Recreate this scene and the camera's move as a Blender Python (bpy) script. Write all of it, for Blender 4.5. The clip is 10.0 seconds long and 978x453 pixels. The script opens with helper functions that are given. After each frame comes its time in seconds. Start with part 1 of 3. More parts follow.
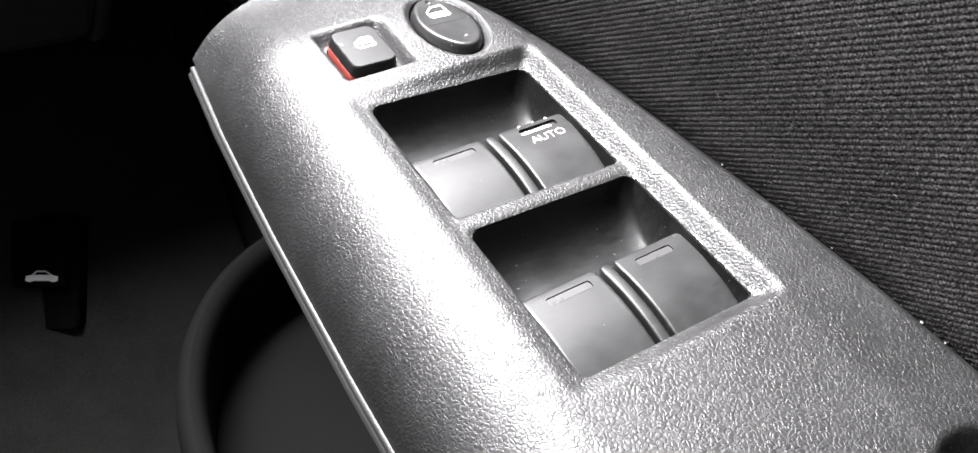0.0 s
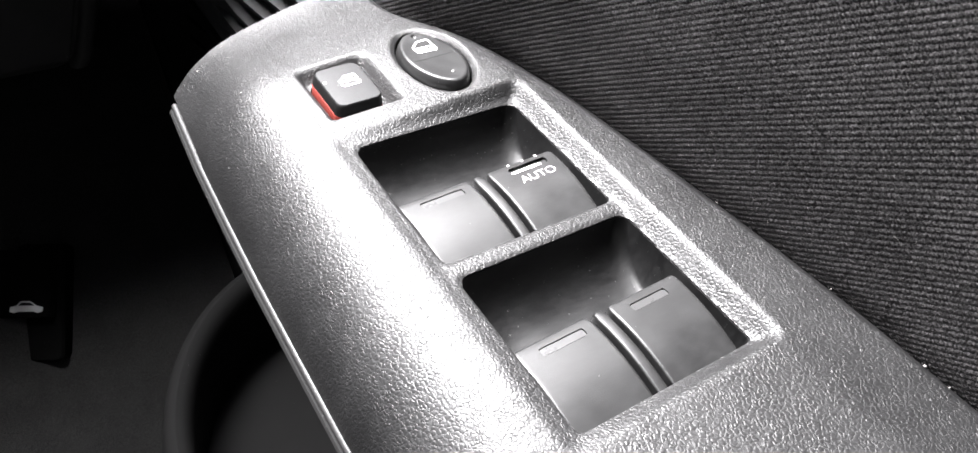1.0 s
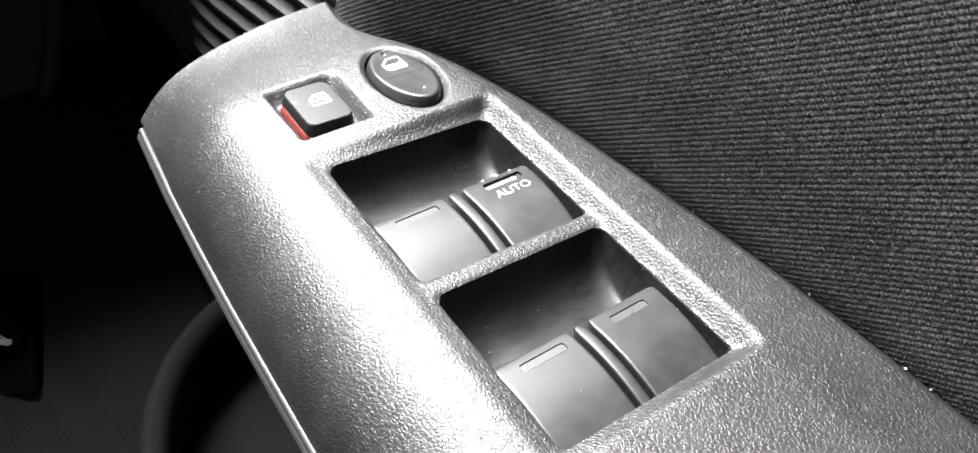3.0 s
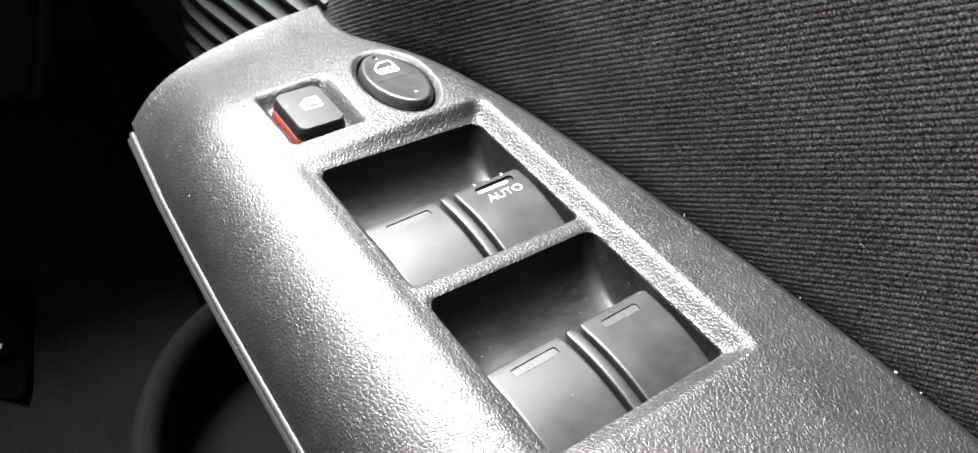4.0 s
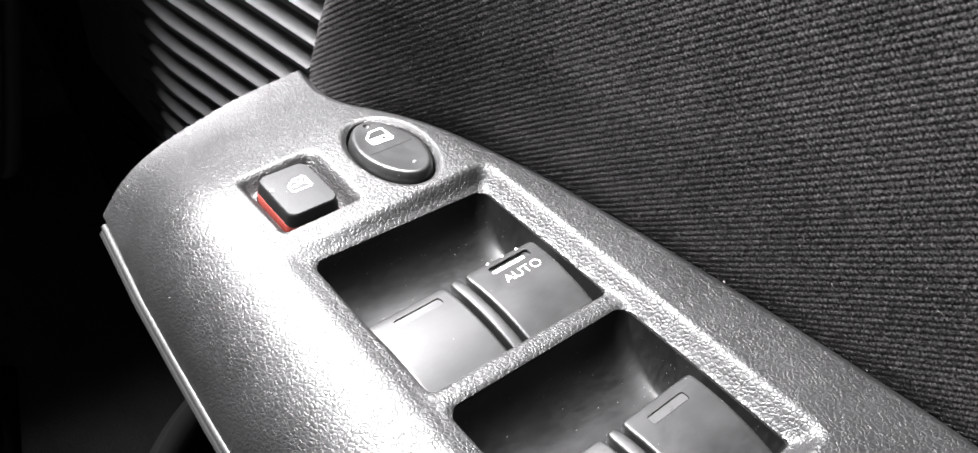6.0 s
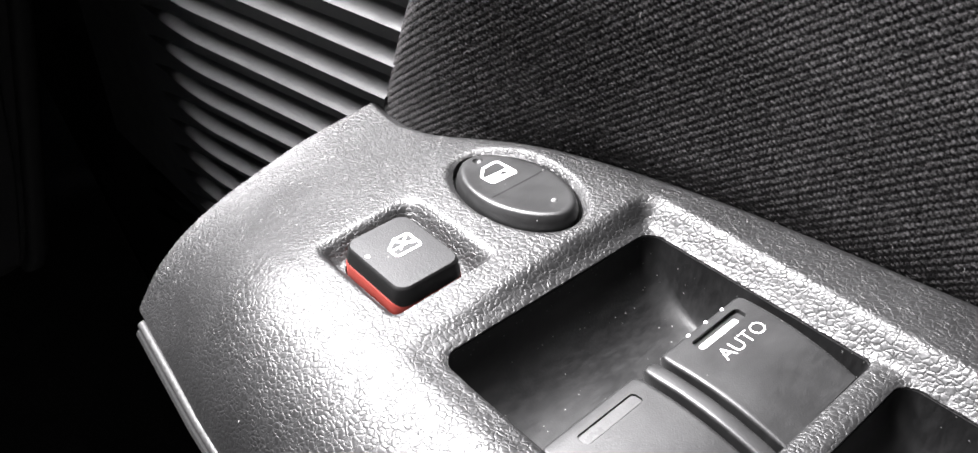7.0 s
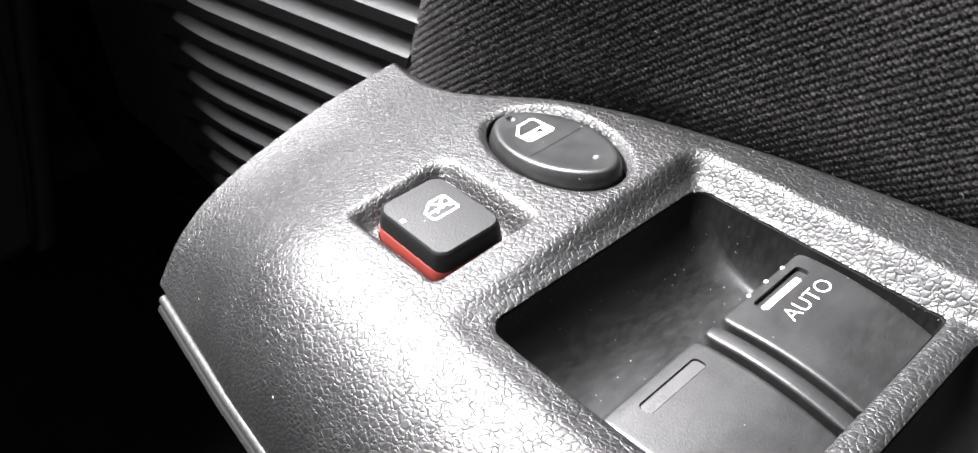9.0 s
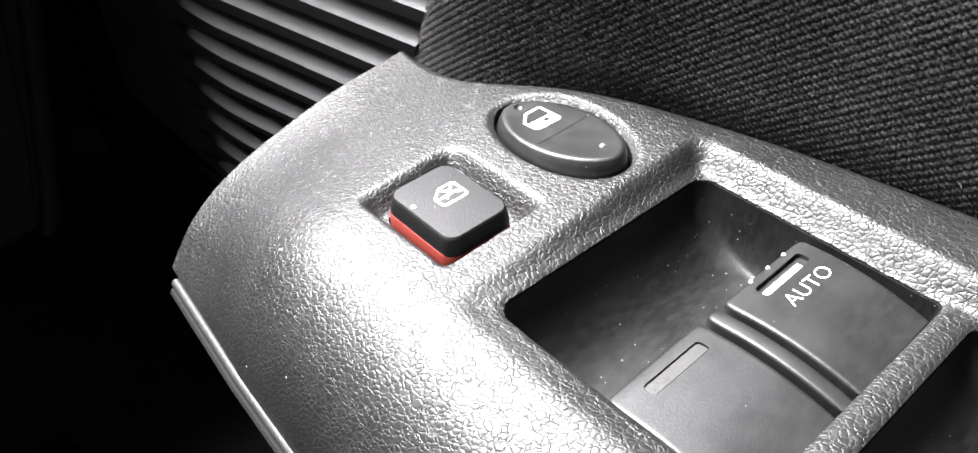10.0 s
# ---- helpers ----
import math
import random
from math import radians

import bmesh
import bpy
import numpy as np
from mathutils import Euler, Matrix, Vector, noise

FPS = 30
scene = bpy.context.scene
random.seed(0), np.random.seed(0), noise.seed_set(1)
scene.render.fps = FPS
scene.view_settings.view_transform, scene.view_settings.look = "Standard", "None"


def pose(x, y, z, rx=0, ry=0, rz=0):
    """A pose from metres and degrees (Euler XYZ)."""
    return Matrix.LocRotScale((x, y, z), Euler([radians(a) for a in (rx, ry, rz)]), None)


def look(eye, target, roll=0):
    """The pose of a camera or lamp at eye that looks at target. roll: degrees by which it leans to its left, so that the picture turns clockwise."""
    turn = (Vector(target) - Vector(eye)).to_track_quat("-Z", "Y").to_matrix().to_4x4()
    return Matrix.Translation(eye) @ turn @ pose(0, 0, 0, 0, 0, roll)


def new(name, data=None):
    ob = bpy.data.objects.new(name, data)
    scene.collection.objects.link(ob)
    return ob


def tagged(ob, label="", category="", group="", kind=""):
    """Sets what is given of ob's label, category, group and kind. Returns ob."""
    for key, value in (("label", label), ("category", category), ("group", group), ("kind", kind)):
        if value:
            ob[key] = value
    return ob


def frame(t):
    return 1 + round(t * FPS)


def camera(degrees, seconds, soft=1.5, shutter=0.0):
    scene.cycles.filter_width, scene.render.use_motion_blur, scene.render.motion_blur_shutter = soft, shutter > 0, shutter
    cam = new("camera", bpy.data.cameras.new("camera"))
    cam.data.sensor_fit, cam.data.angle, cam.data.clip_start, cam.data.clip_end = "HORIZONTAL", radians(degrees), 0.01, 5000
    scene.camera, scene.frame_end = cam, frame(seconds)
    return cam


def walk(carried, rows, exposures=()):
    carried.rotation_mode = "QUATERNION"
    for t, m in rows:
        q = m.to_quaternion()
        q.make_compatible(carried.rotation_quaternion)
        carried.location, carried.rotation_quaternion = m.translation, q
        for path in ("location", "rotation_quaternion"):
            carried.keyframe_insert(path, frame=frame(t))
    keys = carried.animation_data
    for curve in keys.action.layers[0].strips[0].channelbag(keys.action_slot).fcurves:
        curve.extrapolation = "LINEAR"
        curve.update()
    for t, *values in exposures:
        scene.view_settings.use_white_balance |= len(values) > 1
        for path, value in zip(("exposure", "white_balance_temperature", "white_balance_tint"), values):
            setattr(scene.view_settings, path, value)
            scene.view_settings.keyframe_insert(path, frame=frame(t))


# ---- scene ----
cam = camera(60.11, 10.0, soft=1.5)
# seconds, eye in metres, turn in degrees
PATH = [
    (0.0, -0.1129, -0.1573, 0.1410, 44.48, -8.41, -32.89),
    (0.2, -0.1109, -0.1528, 0.1431, 43.83, -8.53, -33.09),
    (0.5, -0.1069, -0.1490, 0.1408, 44.67, -8.32, -33.22),
    (1.0, -0.1073, -0.1493, 0.1426, 45.38, -8.23, -33.86),
    (1.5, -0.1074, -0.1489, 0.1434, 45.57, -7.95, -34.70),
    (2.0, -0.1073, -0.1491, 0.1427, 46.07, -7.81, -35.33),
    (2.5, -0.1065, -0.1484, 0.1408, 46.59, -7.86, -35.88),
    (4.0, -0.1059, -0.1482, 0.1412, 47.09, -8.38, -36.65),
    (4.5, -0.1048, -0.1474, 0.1400, 47.12, -8.47, -36.82),
    (5.0, -0.1057, -0.1473, 0.1393, 47.46, -8.89, -36.99),
    (5.5, -0.1035, -0.1455, 0.1405, 47.50, -8.82, -37.07),
    (5.7, -0.1022, -0.1435, 0.1413, 47.82, -8.93, -37.25),
    (5.8, -0.0996, -0.1382, 0.1466, 46.93, -8.34, -37.81),
    (5.9, -0.0958, -0.1310, 0.1467, 47.49, -6.96, -38.72),
    (6.0, -0.0939, -0.1254, 0.1341, 49.52, -5.69, -39.79),
    (6.1, -0.0887, -0.1148, 0.1263, 48.45, -4.51, -41.06),
    (6.2, -0.0866, -0.1108, 0.1222, 50.07, -3.47, -41.48),
    (7.3, -0.0808, -0.0672, 0.0926, 52.87, 0.34, -41.40),
    (7.5, -0.0807, -0.0668, 0.0935, 52.35, 0.57, -41.59),
    (8.0, -0.0810, -0.0668, 0.0923, 52.21, 0.70, -41.78),
    (8.5, -0.0814, -0.0662, 0.0910, 51.77, 0.80, -41.97),
    (9.0, -0.0825, -0.0664, 0.0889, 51.22, 0.74, -42.00),
    (9.5, -0.0825, -0.0663, 0.0877, 50.81, 0.73, -41.94),
    (10.0, -0.0854, -0.0674, 0.0908, 50.37, 0.46, -41.83),
]
# the clip's camera darkens a little as it closes in
EXPOSURES = [(0.0, 0.08), (5.7, 0.08), (7.3, -0.08), (10.0, -0.08)]
walk(cam, [(t, pose(x, y, z, rx, ry, rz)) for t, x, y, z, rx, ry, rz in PATH], exposures=EXPOSURES)

# ---- world and light ----
world = bpy.data.worlds.new("world")
scene.world = world
world.use_nodes = True
wn = world.node_tree.nodes
sky = wn.new("ShaderNodeTexSky")
sky.sky_type, sky.sun_disc = "NISHITA", False
sky.sun_elevation, sky.sun_rotation = radians(48), radians(-40)
world.node_tree.links.new(sky.outputs[0], wn["Background"].inputs[0])
wn["Background"].inputs[1].default_value = 0.09


def area_light(name, eye, target, wide, high, watts, colour=(1, 0.98, 1.0)):
    """An area lamp: daylight at one of the car's windows, or added fill."""
    data = bpy.data.lights.new(name, "AREA")
    data.shape, data.size, data.size_y, data.energy, data.color = "RECTANGLE", wide, high, watts, colour
    ob = new(name, data)
    ob.matrix_world = look(eye, target)
    return ob


area_light("windscreen_daylight", (-0.15, 0.405, 0.73), (-0.02, 0.0, 0.0), 0.42, 0.42, 118)
area_light("side_window_daylight", (0.125, 0.32, 0.31), (-0.3, 0.12, 0.06), 0.56, 0.39, 12)
# added fill inside the closed far wall, lifts the dark footwell
area_light("footwell_fill", (-1.30, 0.62, 0.46), (0.0, 0.0, -0.05), 0.80, 0.42, 12)


# ---- materials ----
def material(name, colour, rough=0.5, metal=0.0, spec=0.5):
    m = bpy.data.materials.new(name)
    m.use_nodes = True
    b = m.node_tree.nodes["Principled BSDF"]
    b.inputs["Base Color"].default_value = (*colour, 1)
    b.inputs["Roughness"].default_value = rough
    b.inputs["Metallic"].default_value = metal
    b.inputs["Specular IOR Level"].default_value = spec
    return m, m.node_tree.nodes, m.node_tree.links, b


def node(nodes, kind, **values):
    n = nodes.new(kind)
    for key, value in values.items():
        n.inputs[key].default_value = value
    return n


def math_node(nodes, links, operation, a, b=None):
    n = nodes.new("ShaderNodeMath")
    n.operation = operation
    for i, v in enumerate((a, b)):
        if v is None:
            continue
        if isinstance(v, (int, float)):
            n.inputs[i].default_value = v
        else:
            links.new(v, n.inputs[i])
    return n.outputs[0]


def ramp_node(nodes, links, source, stops):
    n = nodes.new("ShaderNodeValToRGB")
    while len(n.color_ramp.elements) < len(stops):
        n.color_ramp.elements.new(0.5)
    for e, (at, v) in zip(n.color_ramp.elements, stops):
        e.position, e.color = at, (v, v, v, 1) if isinstance(v, (int, float)) else (*v, 1)
    links.new(source, n.inputs[0])
    return n.outputs[0]


def speckle(nodes, links, vector, scale, threshold, size=0.07):
    """Sparse specks of dust: 1 on a speck, 0 elsewhere."""
    v = node(nodes, "ShaderNodeTexVoronoi", Scale=scale)
    links.new(vector, v.inputs["Vector"])
    near = math_node(nodes, links, "LESS_THAN", v.outputs["Distance"], size)
    pick = math_node(nodes, links, "GREATER_THAN", v.outputs["Color"], threshold)
    return math_node(nodes, links, "MULTIPLY", near, pick)


def grained_plastic(name, colour, rough, cell=980.0, depth=0.000086, spec=0.5):
    """Moulded plastic with a leather grain: small domed pebbles, longer than wide, parted by wavy creases."""
    m, n, l, b = material(name, colour, rough, 0, spec)
    at = n.new("ShaderNodeTexCoord").outputs["Object"]
    long = n.new("ShaderNodeMapping")
    long.vector_type = "TEXTURE"
    long.inputs["Rotation"].default_value = (0, 0, radians(30))
    long.inputs["Scale"].default_value = (0.92, 1.16, 0.95)
    l.new(at, long.inputs["Vector"])
    # the pebbles are bent and of uneven size
    bend = node(n, "ShaderNodeTexNoise", Scale=cell * 0.95, Detail=2.5)
    l.new(long.outputs[0], bend.inputs["Vector"])
    shift = n.new("ShaderNodeVectorMath")
    shift.operation = "MULTIPLY_ADD"
    l.new(bend.outputs["Color"], shift.inputs[0])
    shift.inputs[1].default_value = (1.15 / cell,) * 3
    l.new(long.outputs[0], shift.inputs[2])
    v = node(n, "ShaderNodeTexVoronoi", Scale=cell)
    v.feature = "DISTANCE_TO_EDGE"
    l.new(shift.outputs[0], v.inputs["Vector"])
    dome = ramp_node(n, l, v.outputs["Distance"], [(0.0, 0.0), (0.05, 0.28), (0.13, 0.68), (0.24, 0.92), (0.42, 1.0)])
    hill = node(n, "ShaderNodeTexNoise", Scale=cell * 1.1, Detail=2.0, Roughness=0.5)
    l.new(at, hill.inputs["Vector"])
    # some creases fade out
    faint = node(n, "ShaderNodeTexNoise", Scale=cell * 0.45, Detail=1.0)
    l.new(at, faint.inputs["Vector"])
    strong = ramp_node(n, l, faint.outputs["Fac"], [(0.40, 1.0), (0.60, 0.62)])
    height = math_node(n, l, "ADD", math_node(n, l, "MULTIPLY", dome, strong), math_node(n, l, "MULTIPLY", hill.outputs["Fac"], 0.5))
    bump = node(n, "ShaderNodeBump", Strength=1.0, Distance=depth)
    l.new(height, bump.inputs["Height"])
    l.new(bump.outputs[0], b.inputs["Normal"])
    wear = node(n, "ShaderNodeTexNoise", Scale=60.0, Detail=5.0)
    l.new(at, wear.inputs["Vector"])
    worn = ramp_node(n, l, wear.outputs["Fac"], [(0.3, rough - 0.05), (0.7, rough + 0.05)])
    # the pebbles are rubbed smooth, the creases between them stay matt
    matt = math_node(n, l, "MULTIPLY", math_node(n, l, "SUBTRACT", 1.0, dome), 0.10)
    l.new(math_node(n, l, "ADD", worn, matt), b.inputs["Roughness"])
    dust = speckle(n, l, at, 380.0, 0.80, 0.06)
    mix = n.new("ShaderNodeMix")
    mix.data_type = "RGBA"
    l.new(dust, mix.inputs["Factor"])
    tone = node(n, "ShaderNodeTexNoise", Scale=25.0, Detail=4.0)
    l.new(at, tone.inputs["Vector"])
    c = colour
    l.new(ramp_node(n, l, tone.outputs["Fac"], [(0.3, tuple(x * 0.9 for x in c)), (0.7, tuple(x * 1.1 for x in c))]), mix.inputs["A"])
    mix.inputs["B"].default_value = (0.42, 0.42, 0.41, 1)
    l.new(mix.outputs["Result"], b.inputs["Base Color"])
    return m


def satin_plastic(name, colour, rough, grain=3800.0, depth=0.00003, dusty=0.86, spec=0.5, film=0.0):
    """Smooth switch plastic: a very fine spark texture, handling marks and specks of dust."""
    m, n, l, b = material(name, colour, rough, 0, spec)
    at = n.new("ShaderNodeTexCoord").outputs["Object"]
    fine = node(n, "ShaderNodeTexNoise", Scale=grain, Detail=2.0)
    l.new(at, fine.inputs["Vector"])
    bump = node(n, "ShaderNodeBump", Strength=1.0, Distance=depth)
    l.new(fine.outputs["Fac"], bump.inputs["Height"])
    l.new(bump.outputs[0], b.inputs["Normal"])
    marks = node(n, "ShaderNodeTexNoise", Scale=110.0, Detail=6.0, Roughness=0.65)
    l.new(at, marks.inputs["Vector"])
    l.new(ramp_node(n, l, marks.outputs["Fac"], [(0.3, rough - 0.06), (0.7, rough + 0.08)]), b.inputs["Roughness"])
    dust = speckle(n, l, at, 800.0, dusty, 0.095)
    mix = n.new("ShaderNodeMix")
    mix.data_type = "RGBA"
    l.new(dust, mix.inputs["Factor"])
    # a thin, patchy film of dust and wiping marks
    wiped = n.new("ShaderNodeMapping")
    wiped.inputs["Rotation"].default_value = (0, 0, radians(25))
    wiped.inputs["Scale"].default_value = (1.0, 3.0, 1.0)
    l.new(at, wiped.inputs["Vector"])
    smear = node(n, "ShaderNodeTexNoise", Scale=330.0, Detail=7.0, Roughness=0.7)
    l.new(wiped.outputs[0], smear.inputs["Vector"])
    tint = [c + film for c in colour]
    l.new(ramp_node(n, l, smear.outputs["Fac"], [(0.42, tuple(colour)), (0.68, tuple(tint))]), mix.inputs["A"])
    mix.inputs["B"].default_value = (0.14, 0.14, 0.137, 1)
    l.new(mix.outputs["Result"], b.inputs["Base Color"])
    return m


def woven_fabric(name, dark, light):
    m, n, l, b = material(name, dark, 0.9, 0, 0.12)
    at = n.new("ShaderNodeTexCoord").outputs["Object"]
    fibre = node(n, "ShaderNodeTexNoise", Scale=1900.0, Detail=4.0, Roughness=0.7)
    l.new(at, fibre.inputs["Vector"])
    tone = node(n, "ShaderNodeTexNoise", Scale=45.0, Detail=4.0)
    l.new(at, tone.inputs["Vector"])
    both = math_node(n, l, "ADD", math_node(n, l, "MULTIPLY", fibre.outputs["Fac"], 0.88), math_node(n, l, "MULTIPLY", tone.outputs["Fac"], 0.12))
    l.new(ramp_node(n, l, both, [(0.42, dark), (0.66, light)]), b.inputs["Base Color"])
    bump = node(n, "ShaderNodeBump", Strength=1.0, Distance=0.00025)
    l.new(fibre.outputs["Fac"], bump.inputs["Height"])
    l.new(bump.outputs[0], b.inputs["Normal"])
    return m


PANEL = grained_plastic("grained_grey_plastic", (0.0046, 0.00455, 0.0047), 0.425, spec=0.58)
SWITCH = satin_plastic("satin_black_plastic", (0.0052, 0.0052, 0.0053), 0.44, film=0.004, spec=0.5)
WELL = satin_plastic("smooth_black_plastic", (0.0036, 0.0036, 0.0037), 0.38, grain=2200.0, depth=0.00002, dusty=0.60, film=0.006, spec=0.42)
BUTTON = satin_plastic("satin_grey_plastic", (0.017, 0.017, 0.0173), 0.48, grain=3000.0, depth=0.00006, spec=0.2)
BEAD = satin_plastic("bead_plastic", (0.012, 0.012, 0.012), 0.52, grain=1500.0, depth=0.00012, dusty=0.7, spec=0.38)
SIDE = satin_plastic("black_plastic", (0.004, 0.004, 0.004), 0.5, spec=0.2)
RED = satin_plastic("red_plastic", (0.13, 0.015, 0.010), 0.7, spec=0.25)
PRINT = satin_plastic("white_print", (0.80, 0.80, 0.79), 0.55, depth=0.00001, dusty=0.999)
LENS = satin_plastic("grey_lens", (0.036, 0.036, 0.036), 0.30, dusty=0.95)
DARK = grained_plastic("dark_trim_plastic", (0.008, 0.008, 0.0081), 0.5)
RIB = satin_plastic("ribbed_trim_plastic", (0.024, 0.024, 0.0242), 0.38, grain=1800.0, depth=0.00004, spec=0.36)
RIB_BED = satin_plastic("ribbed_trim_bed_plastic", (0.05, 0.05, 0.0505), 0.6, grain=1500.0, depth=0.00008)
FABRIC = woven_fabric("woven_fabric", (0.0025, 0.0024, 0.0024), (0.052, 0.0500, 0.0508))
CARPET = woven_fabric("black_carpet", (0.010, 0.010, 0.010), (0.040, 0.0396, 0.0392))
POCKET = satin_plastic("rough_black_plastic", (0.0036, 0.0036, 0.0036), 0.9, spec=0.04)
DUSTY = satin_plastic("dusty_black_plastic", (0.014, 0.014, 0.014), 0.9, grain=1500.0, depth=0.00012, dusty=0.55, spec=0.05)
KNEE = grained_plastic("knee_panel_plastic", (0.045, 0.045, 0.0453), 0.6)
STRIP = satin_plastic("edge_strip_plastic", (0.024, 0.024, 0.024), 0.6)
GROOVE = satin_plastic("pale_scored_plastic", (0.07, 0.07, 0.07), 0.6)
LINT = satin_plastic("pale_lint", (0.16, 0.155, 0.15), 0.9, spec=0.1)
LINING = woven_fabric("grey_headlining", (0.05, 0.05, 0.05), (0.09, 0.09, 0.09))

MM = 0.001


# ---- helpers for meshes, all in millimetres ----
def root(name, at, label, category, group="", kind=""):
    ob = new(name)
    ob.location = Vector(at) * MM
    ob.empty_display_size = 0.01
    return tagged(ob, label, category, group, kind)


def part(name, bm, mat, parent=None, label="", sharp=35):
    """Links a bmesh, whose places are millimetres in the world, as one mesh object."""
    me = bpy.data.meshes.new(name)
    bmesh.ops.recalc_face_normals(bm, faces=bm.faces)
    base = Vector((0, 0, 0))
    p = parent
    while p:
        base += p.location
        p = p.parent
    bm.transform(Matrix.Scale(MM, 4))
    bm.transform(Matrix.Translation(-base))
    bm.to_mesh(me)
    bm.free()
    return finish(name, me, mat, parent, label, sharp)


def finish(name, me, mat, parent, label, sharp):
    me.materials.clear()
    me.materials.append(mat)
    me.polygons.foreach_set("use_smooth", [True] * len(me.polygons))
    if sharp:
        me.set_sharp_from_angle(angle=radians(sharp))
    ob = new(name, me)
    ob.parent = parent
    if label:
        tagged(ob, label)
    return ob


def grid_bm(points, close=False):
    """A bmesh from a 2D array of places."""
    bm = bmesh.new()
    rows = [[bm.verts.new(p) for p in row] for row in points]
    for a, b in zip(rows, rows[1:]):
        for i in range(len(a) - (0 if close else 1)):
            j = (i + 1) % len(a)
            bm.faces.new((a[i], a[j], b[j], b[i]))
    return bm


def loops_bm(loops, cap_first=True, cap_last=True):
    """Rings of places joined into a skin, with caps."""
    bm = bmesh.new()
    rings = [[bm.verts.new(p) for p in ring] for ring in loops]
    for a, b in zip(rings, rings[1:]):
        for i in range(len(a)):
            j = (i + 1) % len(a)
            bm.faces.new((a[i], a[j], b[j], b[i]))
    if cap_first:
        bm.faces.new(rings[0][::-1])
    if cap_last:
        bm.faces.new(rings[-1])
    return bm


def rounded(x0, y0, x1, y1, r, n=6, z=0.0):
    """A rounded rectangle as a ring of places."""
    rs = r if isinstance(r, (tuple, list)) else (r,) * 4
    out = []
    for (cx, cy, a, rr) in ((x1, y1, 0, rs[0]), (x0, y1, 90, rs[1]), (x0, y0, 180, rs[2]), (x1, y0, 270, rs[3])):
        sx, sy = (1 if cx == x1 else -1), (1 if cy == y1 else -1)
        for k in range(n + 1):
            t = radians(a + 90 * k / n)
            out.append((cx - sx * rr + rr * math.cos(t), cy - sy * rr + rr * math.sin(t), z))
    return out


def box_bm(x0, y0, z0, x1, y1, z1, bevel=0.0, segments=2):
    bm = bmesh.new()
    bmesh.ops.create_cube(bm, size=1)
    for v in bm.verts:
        v.co = Vector(((x0 + x1) / 2 + v.co.x * (x1 - x0), (y0 + y1) / 2 + v.co.y * (y1 - y0), (z0 + z1) / 2 + v.co.z * (z1 - z0)))
    if bevel:
        bmesh.ops.bevel(bm, geom=bm.edges[:], offset=bevel, segments=segments, affect="EDGES", profile=0.6)
    return bm


def smooth(a, b, x):
    t = np.clip((np.asarray(x, float) - a) / (b - a), 0, 1)
    return t * t * (3 - 2 * t)


def cut(bm, cutters):
    """bm less the cutters: the mesh that is left, in millimetres."""
    holder = bpy.data.meshes.new("cut")
    bmesh.ops.recalc_face_normals(bm, faces=bm.faces)
    bm.to_mesh(holder)
    bm.free()
    ob = new("cut", holder)
    tools = []
    for c in cutters:
        me = bpy.data.meshes.new("tool")
        bmesh.ops.recalc_face_normals(c, faces=c.faces)
        c.to_mesh(me)
        c.free()
        tool = new("tool", me)
        tools.append(tool)
        mod = ob.modifiers.new("cut", "BOOLEAN")
        mod.operation, mod.solver, mod.object = "DIFFERENCE", "EXACT", tool
    got = bpy.data.meshes.new_from_object(ob.evaluated_get(bpy.context.evaluated_depsgraph_get()))
    out = bmesh.new()
    out.from_mesh(got)
    for o in (ob, *tools):
        me = o.data
        bpy.data.objects.remove(o)
        bpy.data.meshes.remove(me)
    bpy.data.meshes.remove(got)
    return out


def sweep_bm(path, profile):
    """profile (across, up) pairs carried along a path of places; across is the level normal of the path."""
    rows = []
    for i, p in enumerate(path):
        a, b = Vector(path[max(i - 1, 0)]), Vector(path[min(i + 1, len(path) - 1)])
        d = (b - a).normalized()
        side = Vector((d.y, -d.x, 0)).normalized()
        rows.append([Vector(p) + side * u + Vector((0, 0, w)) for u, w in profile])
    bm = grid_bm(rows, close=True)
    bm.verts.ensure_lookup_table()
    n = len(profile)
    bm.faces.new([bm.verts[k] for k in range(n)])
    bm.faces.new([bm.verts[len(bm.verts) - n + k] for k in range(n)])
    return bm


# ---- outlines of the switch panel, seen from above ----
def x_left(y):
    return np.interp(y, [-200, -120, -59, -31, -6, 15, 42, 75, 90], [-58.5, -58, -57, -56, -55, -53.8, -52, -48.6, -47])


def x_right(y):
    raw = lambda q: np.interp(q, [-200, -138, -111, -94, -75, -56, -35, -10, 5, 18, 30, 42, 52, 60, 70, 80, 90],
                              [55, 54.5, 53.5, 52, 50, 47.5, 44.5, 40.5, 36.8, 33, 28, 22.5, 18.6, 17.4, 18, 20.5, 23])
    return sum(raw(np.asarray(y, float) + d) for d in (-6, -4, -2, 0, 2, 4, 6)) / 7


def front_z(x):
    """Height of the panel along its front edge."""
    raw = lambda q: np.interp(q, [-60, -56, -48.5, -45, -38.5, -31, -22, -6, 0.5, 20.5, 60], [-45, -40, -30.5, -24.8, -18.6, -14.4, -11.2, -7.3, -6.2, -4.2, -3])
    return sum(raw(np.asarray(x, float) + d) for d in (-4, -2, 0, 2, 4)) / 5


FLAT = -29.0
DROP = 31.8


